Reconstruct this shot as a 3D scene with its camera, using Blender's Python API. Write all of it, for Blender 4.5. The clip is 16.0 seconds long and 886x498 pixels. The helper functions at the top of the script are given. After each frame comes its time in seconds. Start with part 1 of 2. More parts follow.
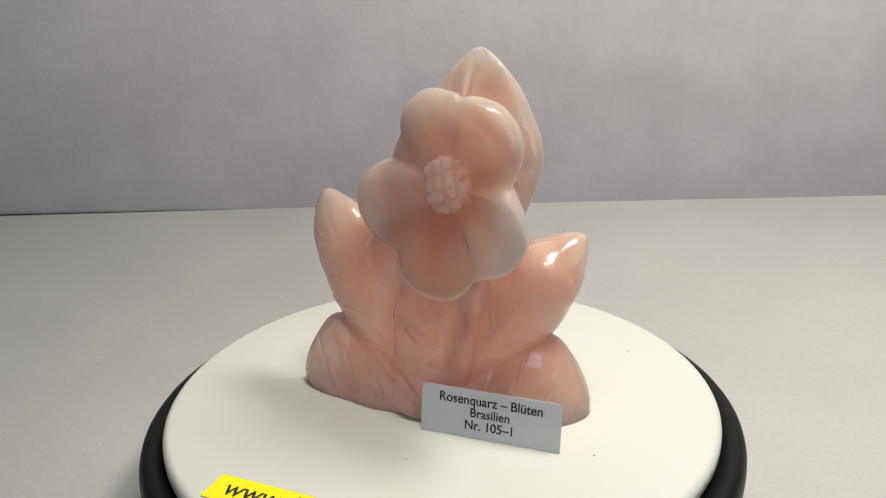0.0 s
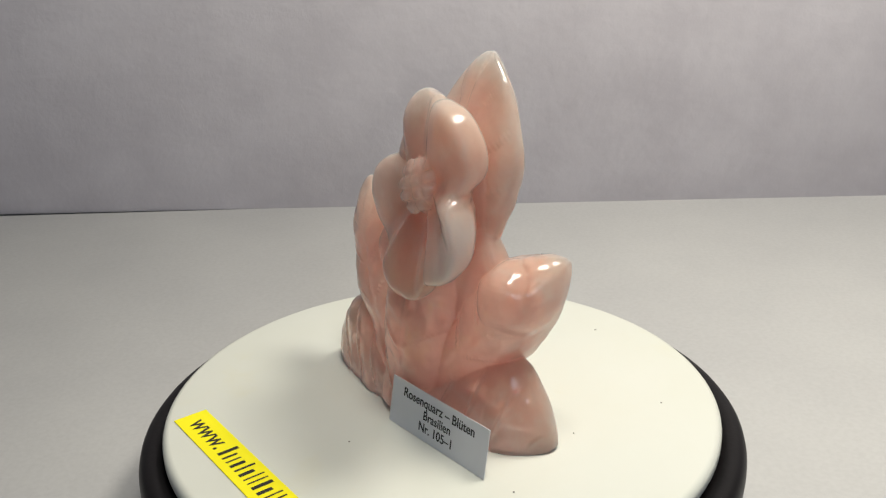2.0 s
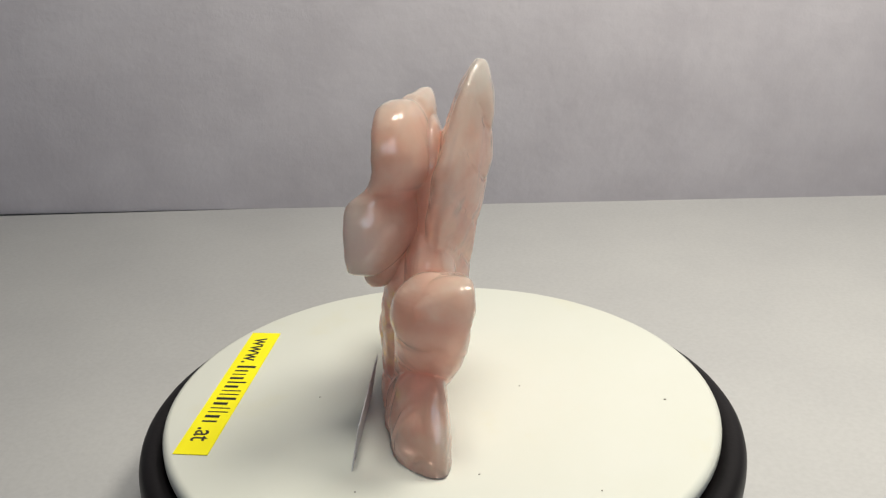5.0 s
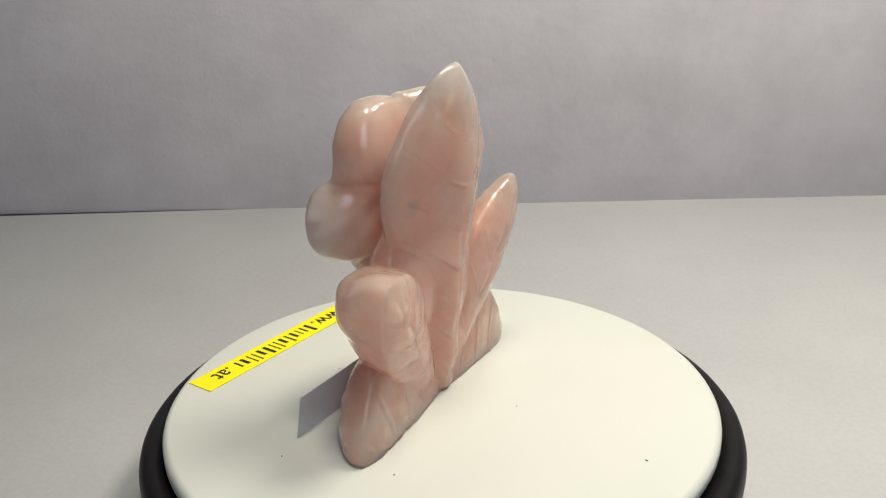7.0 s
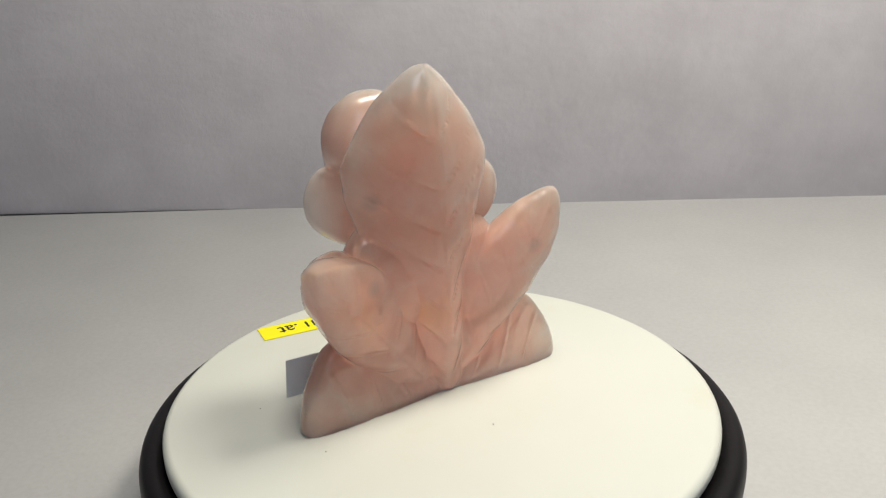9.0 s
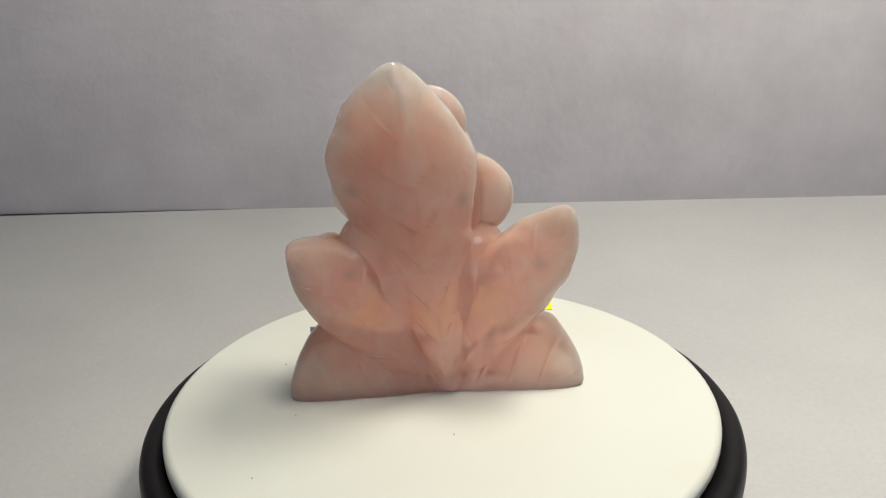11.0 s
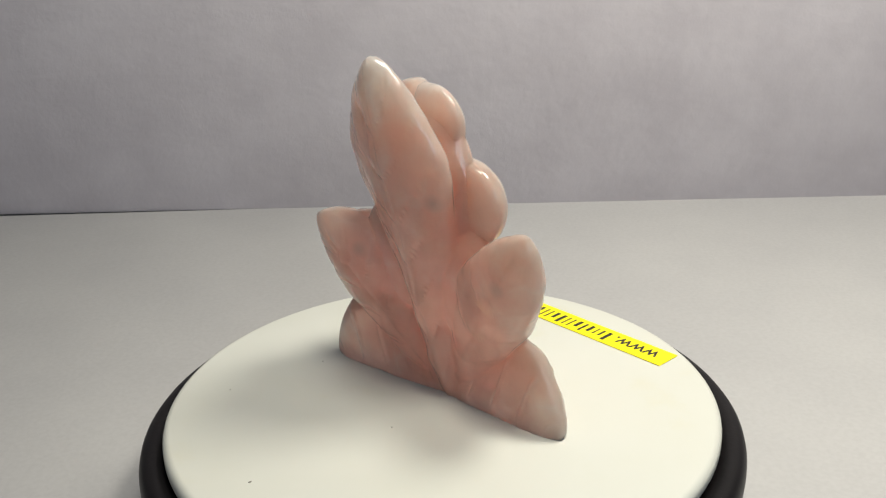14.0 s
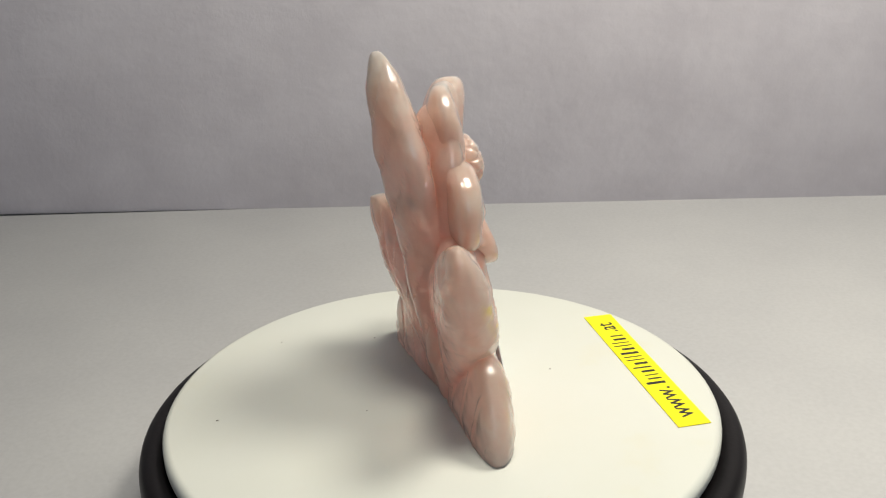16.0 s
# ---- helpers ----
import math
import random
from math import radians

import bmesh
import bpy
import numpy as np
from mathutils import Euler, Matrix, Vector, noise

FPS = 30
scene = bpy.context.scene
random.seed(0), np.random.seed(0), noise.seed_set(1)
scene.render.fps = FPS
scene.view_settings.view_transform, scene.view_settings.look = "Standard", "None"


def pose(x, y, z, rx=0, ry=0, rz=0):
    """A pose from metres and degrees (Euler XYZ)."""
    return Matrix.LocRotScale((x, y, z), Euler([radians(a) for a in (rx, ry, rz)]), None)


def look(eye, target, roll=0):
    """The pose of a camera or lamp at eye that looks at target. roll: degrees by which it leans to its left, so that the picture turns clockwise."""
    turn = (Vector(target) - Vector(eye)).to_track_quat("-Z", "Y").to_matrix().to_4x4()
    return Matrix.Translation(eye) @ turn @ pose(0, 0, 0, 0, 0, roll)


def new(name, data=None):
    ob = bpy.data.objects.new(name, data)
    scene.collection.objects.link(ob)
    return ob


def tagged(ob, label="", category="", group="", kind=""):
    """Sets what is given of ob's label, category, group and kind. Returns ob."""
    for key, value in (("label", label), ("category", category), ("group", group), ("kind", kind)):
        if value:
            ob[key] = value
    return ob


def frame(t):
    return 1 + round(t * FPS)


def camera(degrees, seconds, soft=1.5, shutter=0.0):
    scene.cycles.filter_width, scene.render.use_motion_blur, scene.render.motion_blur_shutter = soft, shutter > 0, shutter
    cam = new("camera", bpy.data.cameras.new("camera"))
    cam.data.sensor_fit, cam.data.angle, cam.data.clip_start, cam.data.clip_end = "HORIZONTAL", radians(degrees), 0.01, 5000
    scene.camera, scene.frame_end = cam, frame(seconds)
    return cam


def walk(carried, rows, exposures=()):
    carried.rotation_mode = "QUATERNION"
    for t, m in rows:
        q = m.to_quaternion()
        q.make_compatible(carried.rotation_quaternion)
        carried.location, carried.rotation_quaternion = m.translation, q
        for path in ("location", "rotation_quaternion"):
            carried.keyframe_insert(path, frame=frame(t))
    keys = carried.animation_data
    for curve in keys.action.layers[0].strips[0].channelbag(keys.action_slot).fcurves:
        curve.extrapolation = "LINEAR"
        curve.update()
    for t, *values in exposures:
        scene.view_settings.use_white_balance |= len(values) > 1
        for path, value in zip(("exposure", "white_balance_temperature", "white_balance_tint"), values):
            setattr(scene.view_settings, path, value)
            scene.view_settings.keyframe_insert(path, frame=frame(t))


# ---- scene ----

# ---------------------------------------------------------------- camera
cam = camera(51.54, 16.0, soft=1.25)
CAM = pose(0, -0.3016, 0.1724, 90 - 20.89, 0, -0.378) @ pose(0, 0, 0, 0, 0, -1.51)
walk(cam, [(0.0, CAM), (16.0, CAM)])

TABLE_Z = -0.040          # table top; the disc's top is z = 0
DISC_R = 0.1004

# ---------------------------------------------------------------- light
world = bpy.data.worlds.new("world")
scene.world = world
world.use_nodes = True
world.node_tree.nodes["Background"].inputs[0].default_value = (0.80, 0.88, 1.0, 1)
world.node_tree.nodes["Background"].inputs[1].default_value = 0.10


def area_lamp(name, eye, target, size, power, colour, spread=180):
    data = bpy.data.lights.new(name, "AREA")
    data.shape, data.size, data.energy, data.color, data.spread = "DISK", size, power, colour, math.radians(spread)
    ob = new(name, data)
    ob.matrix_world = look(eye, target)
    return ob


area_lamp("ceiling_lamp_light", (0.27, 0.06, 0.58), (0.23, 0.04, 0.0), 0.20, 2.40, (1.0, 0.945, 0.815), 155)
area_lamp("ceiling_lamp_light", (0.05, -0.09, 0.60), (0.05, -0.02, 0.0), 0.16, 1.42, (1.0, 0.945, 0.82), 155)
area_lamp("window_light", (0.3, -1.9, 1.0), (0.1, 0, 0.1), 1.0, 7.4, (0.72, 0.83, 1.0))
scene.view_settings.exposure = 0.0


# ---------------------------------------------------------------- materials
def material(name, colour, rough=0.5, **extra):
    m = bpy.data.materials.new(name)
    m.use_nodes = True
    b = m.node_tree.nodes["Principled BSDF"]
    b.inputs["Base Color"].default_value = (*colour, 1)
    b.inputs["Roughness"].default_value = rough
    for key, value in extra.items():
        b.inputs[key.replace("_", " ")].default_value = value
    return m, m.node_tree, b


def node(tree, kind, **values):
    n = tree.nodes.new(kind)
    for key, value in values.items():
        n.inputs[key.replace("_", " ")].default_value = value
    return n


def noise_node(tree, scale, detail=4.0, rough=0.55, stretch=None):
    n = node(tree, "ShaderNodeTexNoise", Scale=scale, Detail=detail, Roughness=rough)
    c = tree.nodes.new("ShaderNodeTexCoord")
    if stretch:
        mp = tree.nodes.new("ShaderNodeMapping")
        mp.inputs["Scale"].default_value = stretch
        tree.links.new(c.outputs["Object"], mp.inputs["Vector"])
        tree.links.new(mp.outputs["Vector"], n.inputs["Vector"])
    else:
        tree.links.new(c.outputs["Object"], n.inputs["Vector"])
    return n


def ramp(tree, src, stops):
    r = tree.nodes.new("ShaderNodeValToRGB")
    e = r.color_ramp.elements
    while len(e) < len(stops):
        e.new(0.5)
    for k, (at, col) in zip(e, stops):
        k.position = at
        k.color = (*col, 1)
    tree.links.new(src, r.inputs["Fac"])
    return r.outputs["Color"]


def mixed(tree, fac, a, b, mode="MIX"):
    m = tree.nodes.new("ShaderNodeMix")
    m.data_type, m.blend_type = "RGBA", mode
    for sock, v in ((m.inputs[0], fac), (m.inputs[6], a), (m.inputs[7], b)):
        if isinstance(v, (int, float)):
            sock.default_value = v
        elif isinstance(v, tuple):
            sock.default_value = (*v, 1)
        else:
            tree.links.new(v, sock)
    return m.outputs[2]


def bumped(tree, b, height, strength, distance):
    n = node(tree, "ShaderNodeBump", Strength=strength, Distance=distance)
    tree.links.new(height, n.inputs["Height"])
    tree.links.new(n.outputs["Normal"], b.inputs["Normal"])


def quartz_material():
    """Translucent polished stone: pink in the core, milky towards the ends, with pale wisps; light passes through it."""
    m, t, b = material("rose_quartz", (0.8, 0.6, 0.5), 0.08)
    c = t.nodes.new("ShaderNodeTexCoord")
    off = node(t, "ShaderNodeVectorMath")
    off.operation = "DISTANCE"
    t.links.new(c.outputs["Object"], off.inputs[0])
    off.inputs[1].default_value = (0.012, -0.004, 0.030)
    big = noise_node(t, 42.0, 5.0, 0.62)
    add = t.nodes.new("ShaderNodeMath")
    add.operation = "MULTIPLY_ADD"
    t.links.new(off.outputs["Value"], add.inputs[0])
    add.inputs[1].default_value = 4.3
    soft = t.nodes.new("ShaderNodeMath")
    soft.operation = "MULTIPLY_ADD"
    t.links.new(big.outputs["Fac"], soft.inputs[0])
    soft.inputs[1].default_value, soft.inputs[2].default_value = 0.65, 0.175
    t.links.new(soft.outputs[0], add.inputs[2])
    cloud = ramp(t, add.outputs[0], [(0.48, (0.86, 0.385, 0.285)), (0.66, (0.895, 0.47, 0.36)), (0.83, (0.925, 0.58, 0.465)), (1.0, (0.95, 0.705, 0.59))])
    wisp = noise_node(t, 60.0, 6.0, 0.65, (1.0, 1.0, 0.6))
    wisp.inputs["Distortion"].default_value = 0.8
    veil = ramp(t, wisp.outputs["Fac"], [(0.34, (0.93, 0.89, 0.87)), (0.50, (1.0, 1.0, 1.0)), (0.56, (1.0, 1.0, 1.0)), (0.68, (1.03, 1.07, 1.07))])
    zone = t.nodes.new("ShaderNodeVectorMath")
    zone.operation = "DISTANCE"
    t.links.new(c.outputs["Object"], zone.inputs[0])
    zone.inputs[1].default_value = (0.034, -0.027, 0.071)
    milky = ramp(t, zone.outputs["Value"], [(0.007, (0.65, 0.65, 0.65)), (0.020, (0.0, 0.0, 0.0))])
    body = mixed(t, 1.0, cloud, veil, "MULTIPLY")
    # healed cracks: thin pale sheets through the stone
    seam = node(t, "ShaderNodeTexVoronoi", Scale=30.0)
    seam.feature = "DISTANCE_TO_EDGE"
    swirl = noise_node(t, 35.0, 3.0)
    warp = mixed(t, 0.035, c.outputs["Object"], swirl.outputs["Color"], "ADD")
    t.links.new(warp, seam.inputs["Vector"])
    sheet = ramp(t, seam.outputs["Distance"], [(0.0, (0.28, 0.28, 0.28)), (0.05, (0.12, 0.12, 0.12)), (0.13, (0.0, 0.0, 0.0))])
    patchy = mixed(t, 1.0, sheet, ramp(t, big.outputs["Fac"], [(0.42, (0.0, 0.0, 0.0)), (0.62, (1.0, 1.0, 1.0))]), "MULTIPLY")
    body = mixed(t, patchy, body, (0.95, 0.83, 0.76))
    stone = mixed(t, milky, body, (0.93, 0.85, 0.765))
    flat = t.nodes.new("ShaderNodeVectorMath")
    flat.operation = "MULTIPLY"
    flat.inputs[1].default_value = (1.0, 0.3, 1.0)
    t.links.new(c.outputs["Object"], flat.inputs[0])
    for u, v, z, r in ((-34.5, 8.0, 54.4, 1.9), (-8.7, 11.2, 78.8, 1.1), (30.6, 5.7, 52.8, 0.7), (28.6, 6.2, 82.1, 0.7)):
        spot = t.nodes.new("ShaderNodeVectorMath")
        spot.operation = "DISTANCE"
        t.links.new(flat.outputs["Vector"], spot.inputs[0])
        spot.inputs[1].default_value = (u * 0.001, v * 0.0003, z * 0.001)
        inclusion = ramp(t, spot.outputs["Value"], [(r * 0.0003, (0.5, 0.5, 0.5)), (r * 0.0008, (0.0, 0.0, 0.0))])
        stone = mixed(t, inclusion, stone, (0.30, 0.26, 0.22))
    fine = noise_node(t, 120.0, 2.0)
    polish = noise_node(t, 55.0, 1.0)
    worn = node(t, "ShaderNodeBump", Strength=0.60, Distance=0.0034)
    t.links.new(polish.outputs["Fac"], worn.inputs["Height"])
    bump = node(t, "ShaderNodeBump", Strength=0.30, Distance=0.0009)
    t.links.new(fine.outputs["Fac"], bump.inputs["Height"])
    t.links.new(worn.outputs["Normal"], bump.inputs["Normal"])
    t.links.new(bump.outputs["Normal"], b.inputs["Normal"])
    t.links.new(stone, b.inputs["Base Color"])
    b.inputs["IOR"].default_value = 1.54
    b.inputs["Subsurface Weight"].default_value = 1.0
    b.inputs["Subsurface Radius"].default_value = (1.0, 1.0, 1.0)
    b.inputs["Subsurface Scale"].default_value = 0.030
    glow = t.nodes.new("ShaderNodeBsdfTranslucent")
    clear = node(t, "ShaderNodeBsdfRefraction", Roughness=0.34, IOR=1.20)
    tint = mixed(t, 0.54, stone, (1.0, 1.0, 1.0))
    t.links.new(tint, glow.inputs["Color"])
    t.links.new(tint, clear.inputs["Color"])
    t.links.new(bump.outputs["Normal"], clear.inputs["Normal"])

    def blend(fac, one, two):
        x = t.nodes.new("ShaderNodeMixShader")
        if isinstance(fac, float):
            x.inputs[0].default_value = fac
        else:
            t.links.new(fac, x.inputs[0])
        t.links.new(one.outputs[0], x.inputs[1])
        t.links.new(two.outputs[0], x.inputs[2])
        return x

    b.inputs["Specular IOR Level"].default_value = 0.0
    gloss = node(t, "ShaderNodeBsdfAnisotropic", Roughness=0.035)
    gloss.inputs["Color"].default_value = (1, 1, 1, 1)
    rim = node(t, "ShaderNodeFresnel", IOR=1.54)
    for n in (gloss, rim):
        t.links.new(bump.outputs["Normal"], n.inputs["Normal"])
    out = blend(rim.outputs[0], blend(0.50, b, blend(0.82, glow, clear)), gloss)
    t.links.new(out.outputs[0], t.nodes["Material Output"].inputs["Surface"])
    return m


def disc_material():
    m, t, b = material("white_plastic", (0.86, 0.85, 0.80), 0.42)
    n = noise_node(t, 18.0, 5.0)
    t.links.new(ramp(t, n.outputs["Fac"], [(0.28, (0.655, 0.655, 0.55)), (0.40, (0.66, 0.676, 0.617)), (0.6, (0.67, 0.687, 0.636))]), b.inputs["Base Color"])
    f = noise_node(t, 900.0, 2.0)
    bumped(t, b, f.outputs["Fac"], 0.05, 0.0003)
    return m


def black_material():
    m, t, b = material("black_plastic", (0.010, 0.009, 0.010), 0.42)
    b.inputs["Specular IOR Level"].default_value = 0.15
    f = noise_node(t, 700.0, 2.0)
    bumped(t, b, f.outputs["Fac"], 0.10, 0.0003)
    return m


def table_material():
    m, t, b = material("grey_laminate", (0.5, 0.5, 0.5), 0.55)
    n = noise_node(t, 9.0, 5.0)
    f = noise_node(t, 420.0, 3.0, 0.6)
    base = ramp(t, n.outputs["Fac"], [(0.35, (0.48, 0.48, 0.485)), (0.65, (0.52, 0.52, 0.52))])
    fleck = ramp(t, f.outputs["Fac"], [(0.30, (0.93, 0.93, 0.93)), (0.65, (1.0, 1.0, 1.0))])
    t.links.new(mixed(t, 1.0, base, fleck, "MULTIPLY"), b.inputs["Base Color"])
    bumped(t, b, f.outputs["Fac"], 0.15, 0.0004)
    return m


def backdrop_material():
    m, t, b = material("grey_canvas_paper", (0.5, 0.48, 0.5), 0.8)
    n = noise_node(t, 16.0, 6.0, 0.6)
    v = noise_node(t, 60.0, 5.0, 0.6, (2.2, 2.2, 0.7))
    h = noise_node(t, 60.0, 5.0, 0.6, (0.7, 0.7, 2.2))
    base = ramp(t, n.outputs["Fac"], [(0.35, (0.50, 0.473, 0.505)), (0.65, (0.57, 0.543, 0.575))])
    warp = ramp(t, v.outputs["Fac"], [(0.3, (0.97, 0.97, 0.975)), (0.7, (1.0, 1.0, 1.0))])
    weft = ramp(t, h.outputs["Fac"], [(0.3, (0.97, 0.97, 0.975)), (0.7, (1.0, 1.0, 1.0))])
    c = mixed(t, 1.0, mixed(t, 1.0, base, warp, "MULTIPLY"), weft, "MULTIPLY")
    t.links.new(c, b.inputs["Base Color"])
    g = noise_node(t, 130.0, 5.0, 0.65)
    bumped(t, b, g.outputs["Fac"], 0.24, 0.0016)
    return m


def plain_material(name, lo, hi, scale, rough, bump=0.0):
    m, t, b = material(name, hi, rough)
    n = noise_node(t, scale, 5.0)
    t.links.new(ramp(t, n.outputs["Fac"], [(0.35, lo), (0.65, hi)]), b.inputs["Base Color"])
    if bump:
        bumped(t, b, n.outputs["Fac"], bump, 0.001)
    return m


def card_material():
    """White paper that lets a part of the light through."""
    m = plain_material("white_card", (0.655, 0.675, 0.72), (0.685, 0.705, 0.75), 90.0, 0.7)
    t = m.node_tree
    thin = node(t, "ShaderNodeBsdfTranslucent")
    thin.inputs["Color"].default_value = (0.80, 0.76, 0.70, 1)
    both = node(t, "ShaderNodeMixShader")
    both.inputs[0].default_value = 0.15
    t.links.new(t.nodes["Principled BSDF"].outputs[0], both.inputs[1])
    t.links.new(thin.outputs[0], both.inputs[2])
    t.links.new(both.outputs[0], t.nodes["Material Output"].inputs["Surface"])
    return m


QUARTZ = quartz_material()
DISC = disc_material()
BLACK = black_material()
TABLE = table_material()
CANVAS = backdrop_material()
CARD = card_material()
YELLOW = plain_material("yellow_paper", (0.92, 0.83, 0.004), (0.95, 0.87, 0.006), 60.0, 0.8)
INK = plain_material("black_ink", (0.012, 0.012, 0.014), (0.02, 0.02, 0.022), 400.0, 0.6)
DUST = plain_material("grey_dust", (0.22, 0.20, 0.18), (0.32, 0.30, 0.28), 900.0, 0.9)
PLASTER = plain_material("wall_plaster", (0.62, 0.61, 0.59), (0.68, 0.67, 0.65), 3.0, 0.9, 0.2)


# ---------------------------------------------------------------- mesh helpers
def mesh_of(name, bm, mat, smooth=True):
    me = bpy.data.meshes.new(name)
    bmesh.ops.recalc_face_normals(bm, faces=bm.faces)
    bm.to_mesh(me)
    bm.free()
    me.materials.append(mat)
    if smooth:
        me.polygons.foreach_set("use_smooth", [True] * len(me.polygons))
    return me


def part(name, bm, mat, parent, label="", smooth=True):
    ob = new(name, mesh_of(name, bm, mat, smooth))
    ob.parent = parent
    return tagged(ob, label)


def thing(name, label, category, kind="", group=""):
    return tagged(new(name), label, category, group, kind)


def box_bm(x0, y0, z0, x1, y1, z1, bevel=0.0):
    bm = bmesh.new()
    bmesh.ops.create_cube(bm, size=1.0)
    for v in bm.verts:
        v.co = Vector(((x0 + x1) / 2 + v.co.x * (x1 - x0), (y0 + y1) / 2 + v.co.y * (y1 - y0), (z0 + z1) / 2 + v.co.z * (z1 - z0)))
    if bevel:
        bmesh.ops.bevel(bm, geom=list(bm.edges), offset=bevel, segments=2, affect="EDGES")
    return bm


def turned_bm(profile, steps=160):
    """A body of revolution about z from (radius, height) pairs; both ends close on the axis."""
    bm = bmesh.new()
    rings = []
    for r, z in profile:
        if r < 1e-7:
            rings.append([bm.verts.new((0, 0, z))])
        else:
            rings.append([bm.verts.new((r * math.cos(2 * math.pi * k / steps), r * math.sin(2 * math.pi * k / steps), z)) for k in range(steps)])
    for a, b in zip(rings, rings[1:]):
        for k in range(steps):
            j = (k + 1) % steps
            if len(a) == 1:
                bm.faces.new((a[0], b[j], b[k]))
            elif len(b) == 1:
                bm.faces.new((a[k], a[j], b[0]))
            else:
                bm.faces.new((a[k], a[j], b[j], b[k]))
    return bm


def sheet_bm(half, high, thick):
    """A hung canvas sheet that bellies forward a little at its foot and leans back higher up; the bend is added to
    shade its foot.
    """
    bm = bmesh.new()
    rows = []
    for k in range(226):
        h = high * k / 225
        # invented curve: overhanging foot takes less lamp light, the part above takes more
        y = -0.24 * h + 1.05 * h * h if h < 0.4 else -0.24 * 0.4 + 1.05 * 0.16 + 0.60 * (h - 0.4)
        rows.append([bm.verts.new((x, y + d, h)) for d in (0.0, thick) for x in (-half, -half / 2, 0.0, half / 2, half)])
    for p, q in zip(rows, rows[1:]):
        for j in range(4):
            bm.faces.new((p[j], p[j + 1], q[j + 1], q[j]))
            bm.faces.new((p[j + 5], q[j + 5], q[j + 6], p[j + 6]))
        for a, b in ((0, 5), (4, 9)):
            bm.faces.new((p[a], q[a], q[b], p[b]))
    for r in (rows[0], rows[-1]):
        for j in range(4):
            bm.faces.new((r[j], r[j + 1], r[j + 6], r[j + 5]))
    return bm


# ---------------------------------------------------------------- room and table
def build_setting():
    top = new("table", mesh_of("table", box_bm(-0.75, -0.75, TABLE_Z - 0.03, 0.75, 0.352, TABLE_Z, 0.002), TABLE, False))
    tagged(top, "pale grey matt table top meeting a grey backdrop", "table", kind="structure")
    # backdrop board: its foot runs from (-0.33, 0.356) to (0.33, 0.34)
    back = new("backdrop", mesh_of("backdrop", sheet_bm(1.2, 0.9, 0.004), CANVAS, False))
    back.matrix_world = pose(0, 0.3470, TABLE_Z, 0, 0, -1.3)
    tagged(back, "grey woven canvas backdrop standing behind the table", "backdrop", kind="structure")
    for name, b in (("wall_south", (-2.1, -2.2, -0.8, 2.1, -2.1, 1.7)), ("wall_west", (-2.2, -2.2, -0.8, -2.1, 1.5, 1.7)),
                    ("wall_east", (2.1, -2.2, -0.8, 2.2, 1.5, 1.7)), ("wall_north", (-2.1, 1.4, -0.8, 2.1, 1.5, 1.7)),
                    ("ceiling", (-2.2, -2.2, 1.7, 2.2, 1.5, 1.8)), ("floor", (-2.2, -2.2, -0.9, 2.2, 1.5, -0.8))):
        ob = new(name, mesh_of(name, box_bm(*b), PLASTER, False))
        tagged(ob, "plain pale plastered surface closing the room", "wall" if "wall" in name else name, kind="structure")


# ---------------------------------------------------------------- turntable
def build_turntable():
    table = thing("turntable", "round white display turntable with a black rim on the table", "turntable")
    body = turned_bm([(0, TABLE_Z + 0.001), (0.1065, TABLE_Z + 0.001), (0.1085, TABLE_Z + 0.003), (0.1098, TABLE_Z + 0.012), (0.1086, -0.0225), (0.1076, -0.0218), (0.1076, -0.0206), (0.1097, -0.0198), (0.1101, -0.0140), (0.1100, -0.0110),
                      (0.1094, -0.0088), (0.1082, -0.0073), (0.1062, -0.0066), (0.1020, -0.0068), (0.1014, -0.0085), (0, -0.0085)])
    part("base", body, BLACK, table, "glossy black plastic base ring")
    r = DISC_R
    pts = [(0, 0), (r - 0.0022, 0)]
    for k in range(1, 9):
        a = math.radians(90 * k / 8)
        pts.append((r - 0.0022 + 0.0028 * math.sin(a), -0.0030 * (1 - math.cos(a))))
    pts += [(r + 0.0006, -0.0050), (r, -0.0066), (r - 0.002, -0.0074), (0, -0.0074)]
    disc = part("disc", turned_bm(pts[::-1]), DISC, table, "smooth white turning disc with a rounded edge")
    for x, y, w in ((50.2, -44.0, 0.45), (54.3, -4.3, 0.4), (75.0, 28.7, 0.4), (32.9, 75.0, 0.8), (-11.7, -43.7, 0.5), (5.8, 29.0, 0.3)):
        bm = bmesh.new()
        bmesh.ops.create_icosphere(bm, subdivisions=1, radius=1.0)
        bmesh.ops.scale(bm, vec=(w * 0.0008, 0.00028, 0.0002), verts=bm.verts)
        speck = part("dust_speck", bm, DUST, disc, "dark speck of dust")
        speck.matrix_basis = pose(x * 0.001, y * 0.001, 0.0002, 0, 0, 40 * x)
    return disc


# ---------------------------------------------------------------- the carving
def smooth_profile(points, s):
    xs, ys = zip(*points)
    fine = np.linspace(0, 1, 201)
    y = np.interp(fine, xs, ys)
    y = np.concatenate([np.full(12, y[0]), y, np.full(12, y[-1])])
    k = np.hanning(19)
    y = np.convolve(y, k / k.sum(), "same")[12:-12]
    return np.interp(s, fine, y)


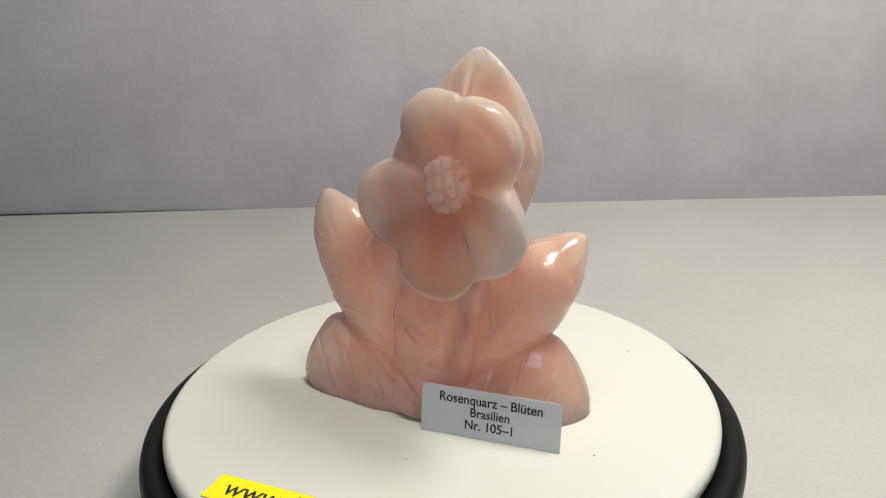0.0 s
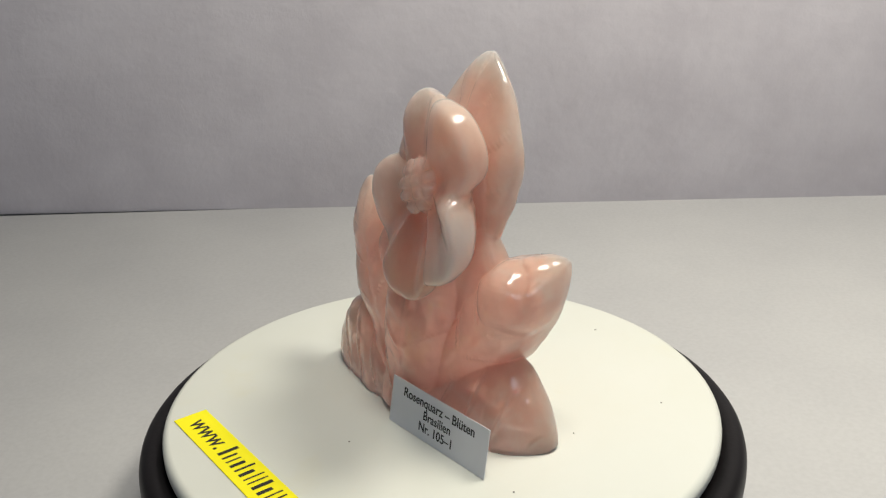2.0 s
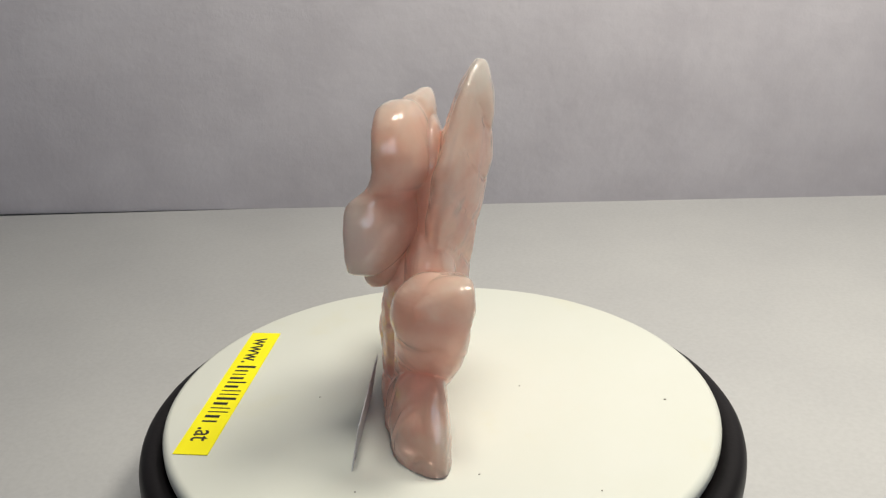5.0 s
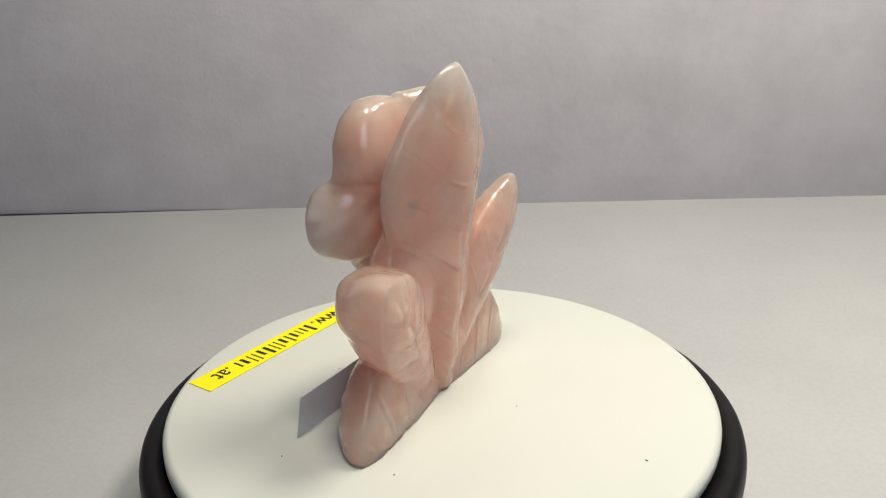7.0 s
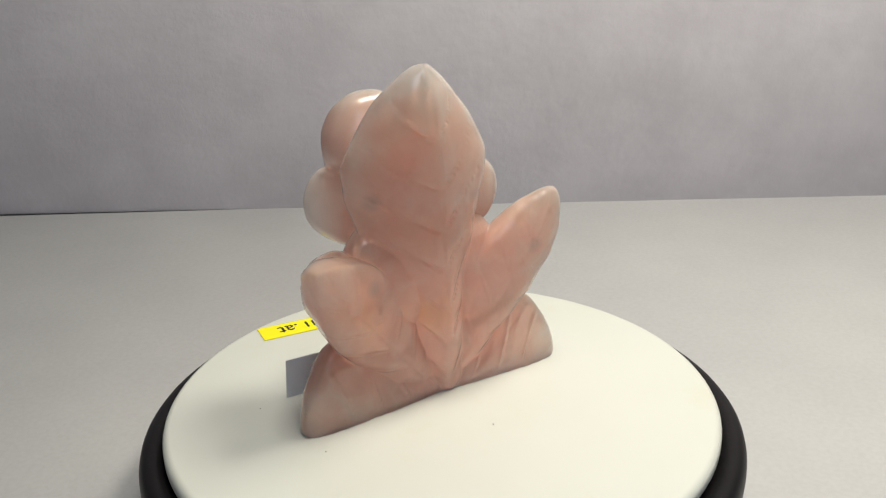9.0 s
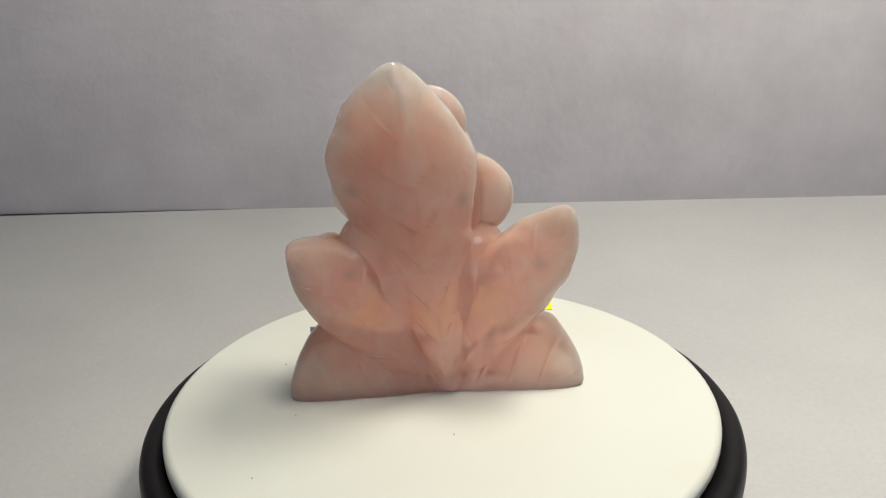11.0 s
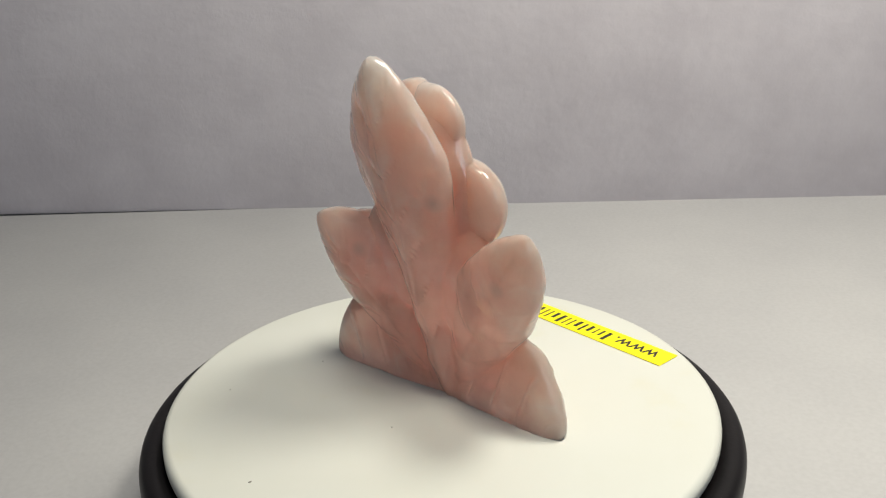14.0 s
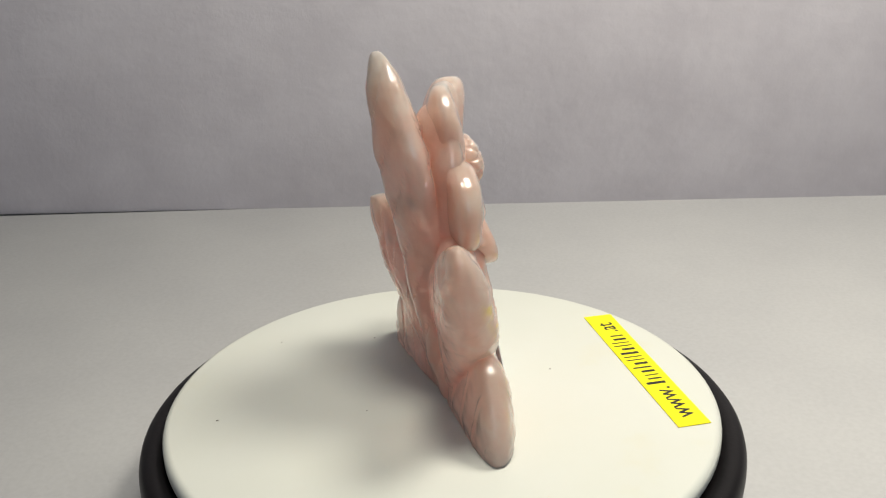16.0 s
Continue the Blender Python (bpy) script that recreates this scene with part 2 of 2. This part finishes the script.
def blade_bm(base, tip, left, right, front, back, face=(0, -1, 0), bow=0.0, cup=0.0, cap=0.7, sharp=0.5, veins=0, groove=0.0, rib=0.0,
             edge=0.8, spine=2.2, roof=0.0, wave=0.0, seed=0.0, around=96, along=130):
    """A carved leaf or petal, in mm: an axis from base to tip, profiles of its half-widths and of its depth to the front and back,
    vein grooves cut into both sides. Nothing reaches below the ground."""
    base, tip, face = Vector(base), Vector(tip), Vector(face)
    d = (tip - base).normalized()
    n = (face - d * face.dot(d)).normalized()
    b = d.cross(n)
    length = (tip - base).length
    bm = bmesh.new()
    rings = []
    for i in range(along + 1):
        s = 0.5 - 0.5 * math.cos(math.pi * i / along)
        end = 1.0 if s < cap else max(0.0, 1 - ((s - cap) / (1 - cap)) ** 2) ** sharp
        start = 1.0 if s > 0.06 else max(0.0, 1 - ((0.06 - s) / 0.06) ** 2) ** 0.5
        wl, wr, tf, tb = (float(smooth_profile(q, s)) * start for q in (left, right, front, back))
        c = base + d * (length * s) + n * (bow * math.sin(math.pi * s))
        ring = []
        if i in (0, along):
            ring.append(bm.verts.new(c))
        else:
            for k in range(around):
                a = 2 * math.pi * k / around
                ca, sa = math.cos(a), math.sin(a)
                x = (wr if ca > 0 else wl) * end * math.copysign(abs(ca) ** 0.9, ca)
                side = tf if sa > 0 else tb
                shape = abs(sa) ** edge
                if sa < 0:
                    shape = (1 - roof) * shape + roof * (1 - abs(ca) ** 1.05)
                y = side * end ** 0.75 * math.copysign(shape, sa)
                w = max(1e-6, (wr if ca > 0 else wl) * end)
                q = x / w
                if veins:
                    carved = groove if sa > 0 else 0.75 * groove
                    fade = min(1.0, s / 0.15) * min(1.0, (1 - s) / 0.08)
                    ridge = rib * math.exp(-math.hypot(x, 2.0) / spine) - carved * math.exp(-(x / 1.0) ** 2) * 0.6
                    ph = (s - 0.16 * abs(q)) * veins
                    f = ph - math.floor(ph)
                    cut = math.exp(-((f - 0.5) * length / veins / 0.75) ** 2)
                    lobe = 0.5 - 0.5 * math.cos(2 * math.pi * (f - 0.5))
                    ridge += (-carved * 1.1 * cut + carved * 0.6 * lobe) * min(1.0, abs(x) / 2.5) * (1 - q * q) ** 0.5 if abs(q) < 1 else 0.0
                    y += math.copysign(ridge * fade * min(1.0, abs(sa) * 2.0), sa)
                y += cup * q * q
                co = c + b * x + n * y
                h = noise.noise(co * 0.09 + Vector((seed, seed * 1.7, 3.1))) * wave + noise.noise(co * 0.28 + Vector((seed, 7.3, 0))) * 0.3 * wave
                co += (b * ca + n * sa) * h * end
                ring.append(bm.verts.new(co))
        rings.append(ring)
    for p, q in zip(rings, rings[1:]):
        for k in range(around):
            j = (k + 1) % around
            if len(p) == 1:
                bm.faces.new((p[0], q[k], q[j]))
            elif len(q) == 1:
                bm.faces.new((p[k], p[j], q[0]))
            else:
                bm.faces.new((p[k], p[j], q[j], q[k]))
    for v in bm.verts:
        v.co.z = max(v.co.z, -2.0)
    bmesh.ops.scale(bm, vec=(0.001, 0.001, 0.001), verts=bm.verts)
    return bm


def stamen_bm(centre, radii, tilt=0.0):
    bm = bmesh.new()
    bmesh.ops.create_uvsphere(bm, u_segments=96, v_segments=60, radius=1.0)
    for v in bm.verts:
        p = v.co.copy()
        u, w = p.x * 2.0, p.z * 2.0
        g = min(abs(u + 0.35 * w - round(u + 0.35 * w)), abs(w - 0.35 * u - round(w - 0.35 * u)))
        r = 1.0 - 0.17 * math.exp(-(g / 0.13) ** 2) + 0.08 * noise.noise(p * 3)
        v.co = Vector(centre) + Vector((p.x * radii[0], p.y * radii[1], p.z * radii[2])) * r
        v.co.y += tilt * (v.co.z - centre[2])
    bmesh.ops.scale(bm, vec=(0.001, 0.001, 0.001), verts=bm.verts)
    return bm


def knob_bm(centre, radii, seed=0.0):
    bm = bmesh.new()
    bmesh.ops.create_uvsphere(bm, u_segments=40, v_segments=24, radius=1.0)
    for v in bm.verts:
        r = 1.0 + 0.05 * noise.noise(v.co * 2 + Vector((seed, 0, 0)))
        v.co = (Vector(centre) + Vector((v.co.x * radii[0], v.co.y * radii[1], v.co.z * radii[2])) * r) * 0.001
    return bm


def fused(name, bodies, voxel, smooth, parent, label):
    """One solid stone body out of overlapping closed bodies, with softened creases."""
    whole = bmesh.new()
    for bm in bodies:
        bmesh.ops.recalc_face_normals(bm, faces=bm.faces)
        tmp = bpy.data.meshes.new("tmp")
        bm.to_mesh(tmp)
        bm.free()
        whole.from_mesh(tmp)
        bpy.data.meshes.remove(tmp)
    me = bpy.data.meshes.new(name)
    whole.to_mesh(me)
    whole.free()
    ob = new(name, me)
    rm = ob.modifiers.new("remesh", "REMESH")
    rm.mode, rm.voxel_size, rm.use_smooth_shade = "VOXEL", voxel, True
    sm = ob.modifiers.new("smooth", "SMOOTH")
    sm.factor, sm.iterations = 0.5, smooth
    bpy.context.view_layer.update()
    done = bpy.data.meshes.new_from_object(ob.evaluated_get(bpy.context.evaluated_depsgraph_get()))
    bpy.data.objects.remove(ob)
    done.name = name
    done.materials.clear()
    done.materials.append(QUARTZ)
    done.polygons.foreach_set("use_smooth", [True] * len(done.polygons))
    for v in done.vertices:
        v.co.z = max(v.co.z, 0.0002)
    out = new(name, done)
    out.parent = parent
    return tagged(out, label)


# petals of the blossom, in mm: the middle of its rounded outline (across, up), its radius, and how far its rim reaches to the front and back
PETALS = [((2, 102), 13.0, -6.5, 3.0), ((17.0, 97.5), 16.6, -25.0, -4.0), ((21.5, 73.5), 15.4, -36.0, -15.0), ((6, 63), 15.4, -28.0, -13.0),
          ((-12, 75.5), 15.2, -10.0, 3.0)]


def blossom_bm(centre=(8, -6.0, 84), steps=240, rings=110):
    """The blossom: a lobed cup whose petals bend forward to their rims, two of them almost like a wall, with soft creases between them."""
    c = Vector(centre)
    lobes = [(math.atan2(z - c.z, u - c.x), math.hypot(u - c.x, z - c.z), a, (front + back) / 2, (back - front) / 2) for (u, z), a, front, back in PETALS]
    bm = bmesh.new()
    grid = []
    for k in range(rings + 1):
        t = math.pi * k / rings
        rho, y = math.sin(t) ** 0.70, math.copysign(abs(math.cos(t)) ** 0.66, math.cos(t))
        row = []
        for j in range(steps):
            th = 2 * math.pi * j / steps
            near, reach, wsum, rim, half = [], 20.0, 0.0, 0.0, 0.0
            for ang, d, a, v, h in lobes:
                dl = abs((th - ang + math.pi) % (2 * math.pi) - math.pi)
                q = a * a - (d * math.sin(dl)) ** 2
                if dl < 1.5 and q > 0:
                    r = d * math.cos(dl) + math.sqrt(q)
                    reach = max(reach, r) + 2.2 * math.exp(-abs(reach - r) / 2.2)
                near.append((dl, len(near)))
                w = math.exp(-(dl / 0.50) ** 2) + 1e-4
                wsum, rim, half = wsum + w, rim + w * v, half + w * h
            near.sort()
            crease = math.exp(-((near[1][0] - near[0][0]) / 0.17) ** 2)
            pair = {near[0][1], near[1][1]}
            cut = 2.4 if pair == {2, 3} else 0.7 if pair == {1, 2} else 0.4
            bend = rho ** 1.5
            mid = c.y + (rim / wsum - c.y) * bend
            deep = 7.0 + (half / wsum - 7.0) * bend
            v = mid - deep * y
            if y > 0:
                v += cut * crease * min(1.0, rho / 0.6) ** 2 * math.sqrt(max(0.0, 1 - rho ** 6))
                v += 0.22 * math.cos(24 * near[0][0]) * max(0.0, rho - 0.5) * 2.0 * y
            else:
                v -= 1.0 * crease * rho ** 2 * math.sqrt(max(0.0, 1 - rho ** 8))
            out = rho * reach * (1.0 - 0.035 * crease * rho ** 4)
            co = Vector((c.x + out * math.cos(th), v, c.z + out * math.sin(th)))
            co += Vector((math.cos(th), 0.0, math.sin(th))) * noise.noise(co * 0.10) * 0.7 * rho
            row.append(bm.verts.new(co * 0.001))
        grid.append(row)
    for p, q in zip(grid, grid[1:]):
        for j in range(steps):
            i = (j + 1) % steps
            bm.faces.new((p[j], p[i], q[i], q[j]))
    bmesh.ops.remove_doubles(bm, verts=bm.verts, dist=0.00002)
    return bm


def build_carving():
    top = blade_bm(base=(-5, -5, -2), tip=(13.2, 16, 125.5), face=(-0.18, -1, 0.1), cup=2.0, bow=1.5,
                   left=[(0, 9), (0.35, 11), (0.49, 15), (0.66, 20), (0.74, 21), (0.84, 18.5), (0.92, 15.2), (1, 12)],
                   right=[(0, 10), (0.33, 18), (0.55, 25), (0.68, 29.3), (0.76, 29.8), (0.84, 28.3), (0.92, 26.5), (1, 21)],
                   front=[(0, 8), (0.4, 8), (0.7, 7.5), (1, 6)], back=[(0, 6), (0.4, 7.5), (0.7, 8), (1, 5.5)], roof=0.55, cap=0.70, sharp=0.60, veins=8, groove=1.1, rib=2.0, spine=6.0, wave=0.8, seed=1)
    side_a = blade_bm(base=(-2, -8, 2), tip=(-45, 9.0, 74),
                      left=[(0, 9), (0.3, 11), (0.55, 15.5), (0.75, 14.5), (1, 11)], right=[(0, 9), (0.3, 13), (0.6, 17), (0.8, 13), (1, 9)],
                      front=[(0, 10), (0.45, 12), (0.7, 10), (1, 5)], back=[(0, 7), (0.5, 7), (0.8, 6), (1, 5)], cap=0.72, sharp=0.55, veins=6, groove=0.5, rib=0.7, wave=0.9, seed=2)
    side_b = blade_bm(base=(2, -9, 2), tip=(51.0, 9.5, 63.3),
                      left=[(0, 9), (0.3, 12), (0.6, 17), (0.8, 17.5), (1, 15)], right=[(0, 9), (0.3, 12), (0.6, 13.5), (0.8, 13), (1, 10)],
                      front=[(0, 10), (0.4, 14), (0.65, 18), (0.82, 20), (1, 18)], back=[(0, 7), (0.5, 6), (0.8, 4.5), (1, 4)], cap=0.60, sharp=0.60, veins=6, groove=0.8, rib=0.9, edge=0.95, wave=0.8, seed=3)
    low_a = blade_bm(base=(4, -7, 2), tip=(-53.8, -0.5, 2),
                     left=[(0, 12), (0.4, 14), (1, 6)], right=[(0, 8), (0.3, 18), (0.62, 30.0), (0.8, 27.5), (1, 20)],
                     front=[(0, 12), (0.4, 13), (0.8, 9), (1, 7)], back=[(0, 6), (0.4, 5.5), (0.8, 4), (1, 3.5)], cap=0.70, sharp=0.5, veins=5, groove=0.95, rib=0.5, wave=0.8, seed=4)
    low_b = blade_bm(base=(-4, -7, 2), tip=(55.6, -1.0, 2),
                     right=[(0, 12), (0.4, 14), (1, 6)], left=[(0, 8), (0.3, 18), (0.62, 31), (0.8, 28), (1, 22)],
                     front=[(0, 12), (0.4, 15.5), (0.8, 13.5), (1, 9)], back=[(0, 6), (0.4, 5.5), (0.8, 4.5), (1, 4)], cap=0.70, sharp=0.5, veins=5, groove=0.95, rib=0.5, wave=0.8, seed=5)
    stem = blade_bm(base=(-1, -11, -3), tip=(6, -6, 74),
                    left=[(0, 15), (0.4, 16), (0.7, 17), (1, 14)], right=[(0, 15), (0.4, 17), (0.7, 18), (1, 14)],
                    front=[(0, 11), (0.45, 12), (0.7, 10), (1, 5)], back=[(0, 7), (0.5, 8), (1, 6)], cap=0.75, wave=1.6, seed=6, edge=1.1, veins=4, groove=0.6)
    neck = knob_bm((5, -2, 78), (22, 8, 30), 2)
    web_a = knob_bm((-11, -2, 46), (17, 8, 23), 4)
    web_b = knob_bm((18, -3, 51), (19, 9, 24), 5)
    foot = knob_bm((-8, -5.0, 18), (14, 5.5, 18), 8)
    bud = knob_bm((38.5, -3.0, 50.3), (12.0, 13.0, 13.4), 6)
    heart = stamen_bm((8.5, -13.0, 86.0), (9.2, 7.5, 10.2), 0.20)
    root = thing("flower_carving", "polished pale pink rose quartz flower with leaves on the disc", "carving")
    fused("foliage", [top, side_a, side_b, low_a, low_b, stem, neck, web_a, web_b, foot, bud], 0.00034, 4, root, "fan of veined leaves round a short stem")
    fused("blossom", [blossom_bm(), heart], 0.00034, 6, root, "open five-petalled blossom with a knobbly cross-cut centre")
    return root


# ---------------------------------------------------------------- card and sticker
def lettering(text, size, name, parent, m, label="", squeeze=1.0, lean=0.0):
    cu = bpy.data.curves.new(name, "FONT")
    cu.offset = 0.00006
    cu.body, cu.size, cu.align_x, cu.align_y, cu.extrude, cu.shear = text, size, "CENTER", "CENTER", 0.00004, lean
    tmp = new(name, cu)
    bpy.context.view_layer.update()
    me = bpy.data.meshes.new_from_object(tmp.evaluated_get(bpy.context.evaluated_depsgraph_get()))
    bpy.data.objects.remove(tmp)
    me.materials.append(INK)
    ob = new(name, me)
    ob.parent = parent
    ob.matrix_basis = m @ Matrix.Diagonal((squeeze, 1, 1, 1))
    return tagged(ob, label)


def frame_of(origin, along, up):
    """A pose whose x runs along, whose y runs up, and whose z faces out."""
    x = Vector(along).normalized()
    z = x.cross(Vector(up)).normalized()
    y = z.cross(x)
    m = Matrix((x, y, z)).transposed().to_4x4()
    m.translation = origin
    return m


def build_card():
    root = thing("name_card", "small white printed card leaning against the carving", "card")
    bl, br = Vector((0.0002, -0.0262, 0.0002)), Vector((0.0493, -0.0303, 0.0002))
    tl, tr = Vector((0.0004, -0.0231, 0.0170)), Vector((0.0492, -0.0266, 0.0168))
    m = frame_of((bl + br + tl + tr) / 4, br - bl, tl - bl)
    w, h = (br - bl).length / 2, (tl - bl).length / 2
    sheet = part("card_sheet", box_bm(-w, -h, -0.00015, w, h, 0.00015), CARD, root, "", False)
    sheet.matrix_basis = m
    for text, y, size in (("Rosenquarz \u2013 Bl\u00fcten", 0.0047, 0.0047), ("Brasilien", 0.0003, 0.0045), ("Nr. 105\u20131", -0.0041, 0.0046)):
        lettering(text, size, "print_line", root, m @ pose(0, y, 0.00020), "black printed line of text", 0.93)
    return root


def build_sticker():
    root = thing("yellow_label", "long yellow paper label stuck flat on the disc", "label")
    a, b, c, d = Vector((-0.0711, -0.0495, 0)), Vector((-0.0749, -0.0617, 0)), Vector((0.0095, -0.0975, 0)), Vector((0.0133, -0.0866, 0))
    m = frame_of((a + b + c + d) / 4, (c + d) - (a + b), (a + d) - (b + c))
    w, h = ((c + d) - (a + b)).length / 4, ((a + d) - (b + c)).length / 4
    m.translation.z = 0.0003
    sheet = part("label_sheet", box_bm(-w, -h, -0.00012, w, h, 0.00012), YELLOW, root, "", False)
    sheet.matrix_basis = m
    up = m @ pose(0, 0, 0.00017)
    lettering("www.", 0.0105, "print_line", root, up @ pose(-0.0297, 0.0002, 0), "black printed letters", 0.88)
    lettering(".at", 0.0105, "print_line", root, up @ pose(0.0335, 0.0002, 0), "black printed letters", 0.88)
    x = -0.0163
    for tall, wide in ((1, 1.3), (0, 0.8), (0, 0.55), (0, 1.2), (1, 0.8), (0, 1.3), (1, 0.55), (1, 0.55), (1, 1.3), (0, 1.3), (1, 0.55), (1, 0.55), (0, 1.3), (0, 0.8)):
        wide *= 0.00125
        bar = part("print_bar", box_bm(x, -0.0032, -0.00003, x + wide, 0.0042 if tall else 0.0022, 0.00003), INK, root, "", False)
        bar.matrix_basis = up
        x += wide + 0.00200
    return root


build_setting()
turn_disc = build_turntable()
carving = build_carving()
card = build_card()
sticker = build_sticker()


def turn_at(t):
    """The disc's turn in degrees at t seconds."""
    a = 2 * math.pi * t / 24.4
    return -14.709 * t + 0.299 * math.sin(a) - 0.747 * math.cos(a)


def motions():
    times = [0.5 * k for k in range(33)]
    walk(turn_disc, [(t, pose(0, 0, 0, 0, 0, turn_at(t))) for t in times])
    walk(carving, [(t, pose(0, 0, 0, 0, 0, turn_at(t) - 16.0)) for t in times])
    walk(card, [(t, pose(0, 0, 0, 0, 0, turn_at(t) - 16.0)) for t in times])
    walk(sticker, [(t, pose(0, 0, 0, 0, 0, turn_at(t))) for t in times])


motions()
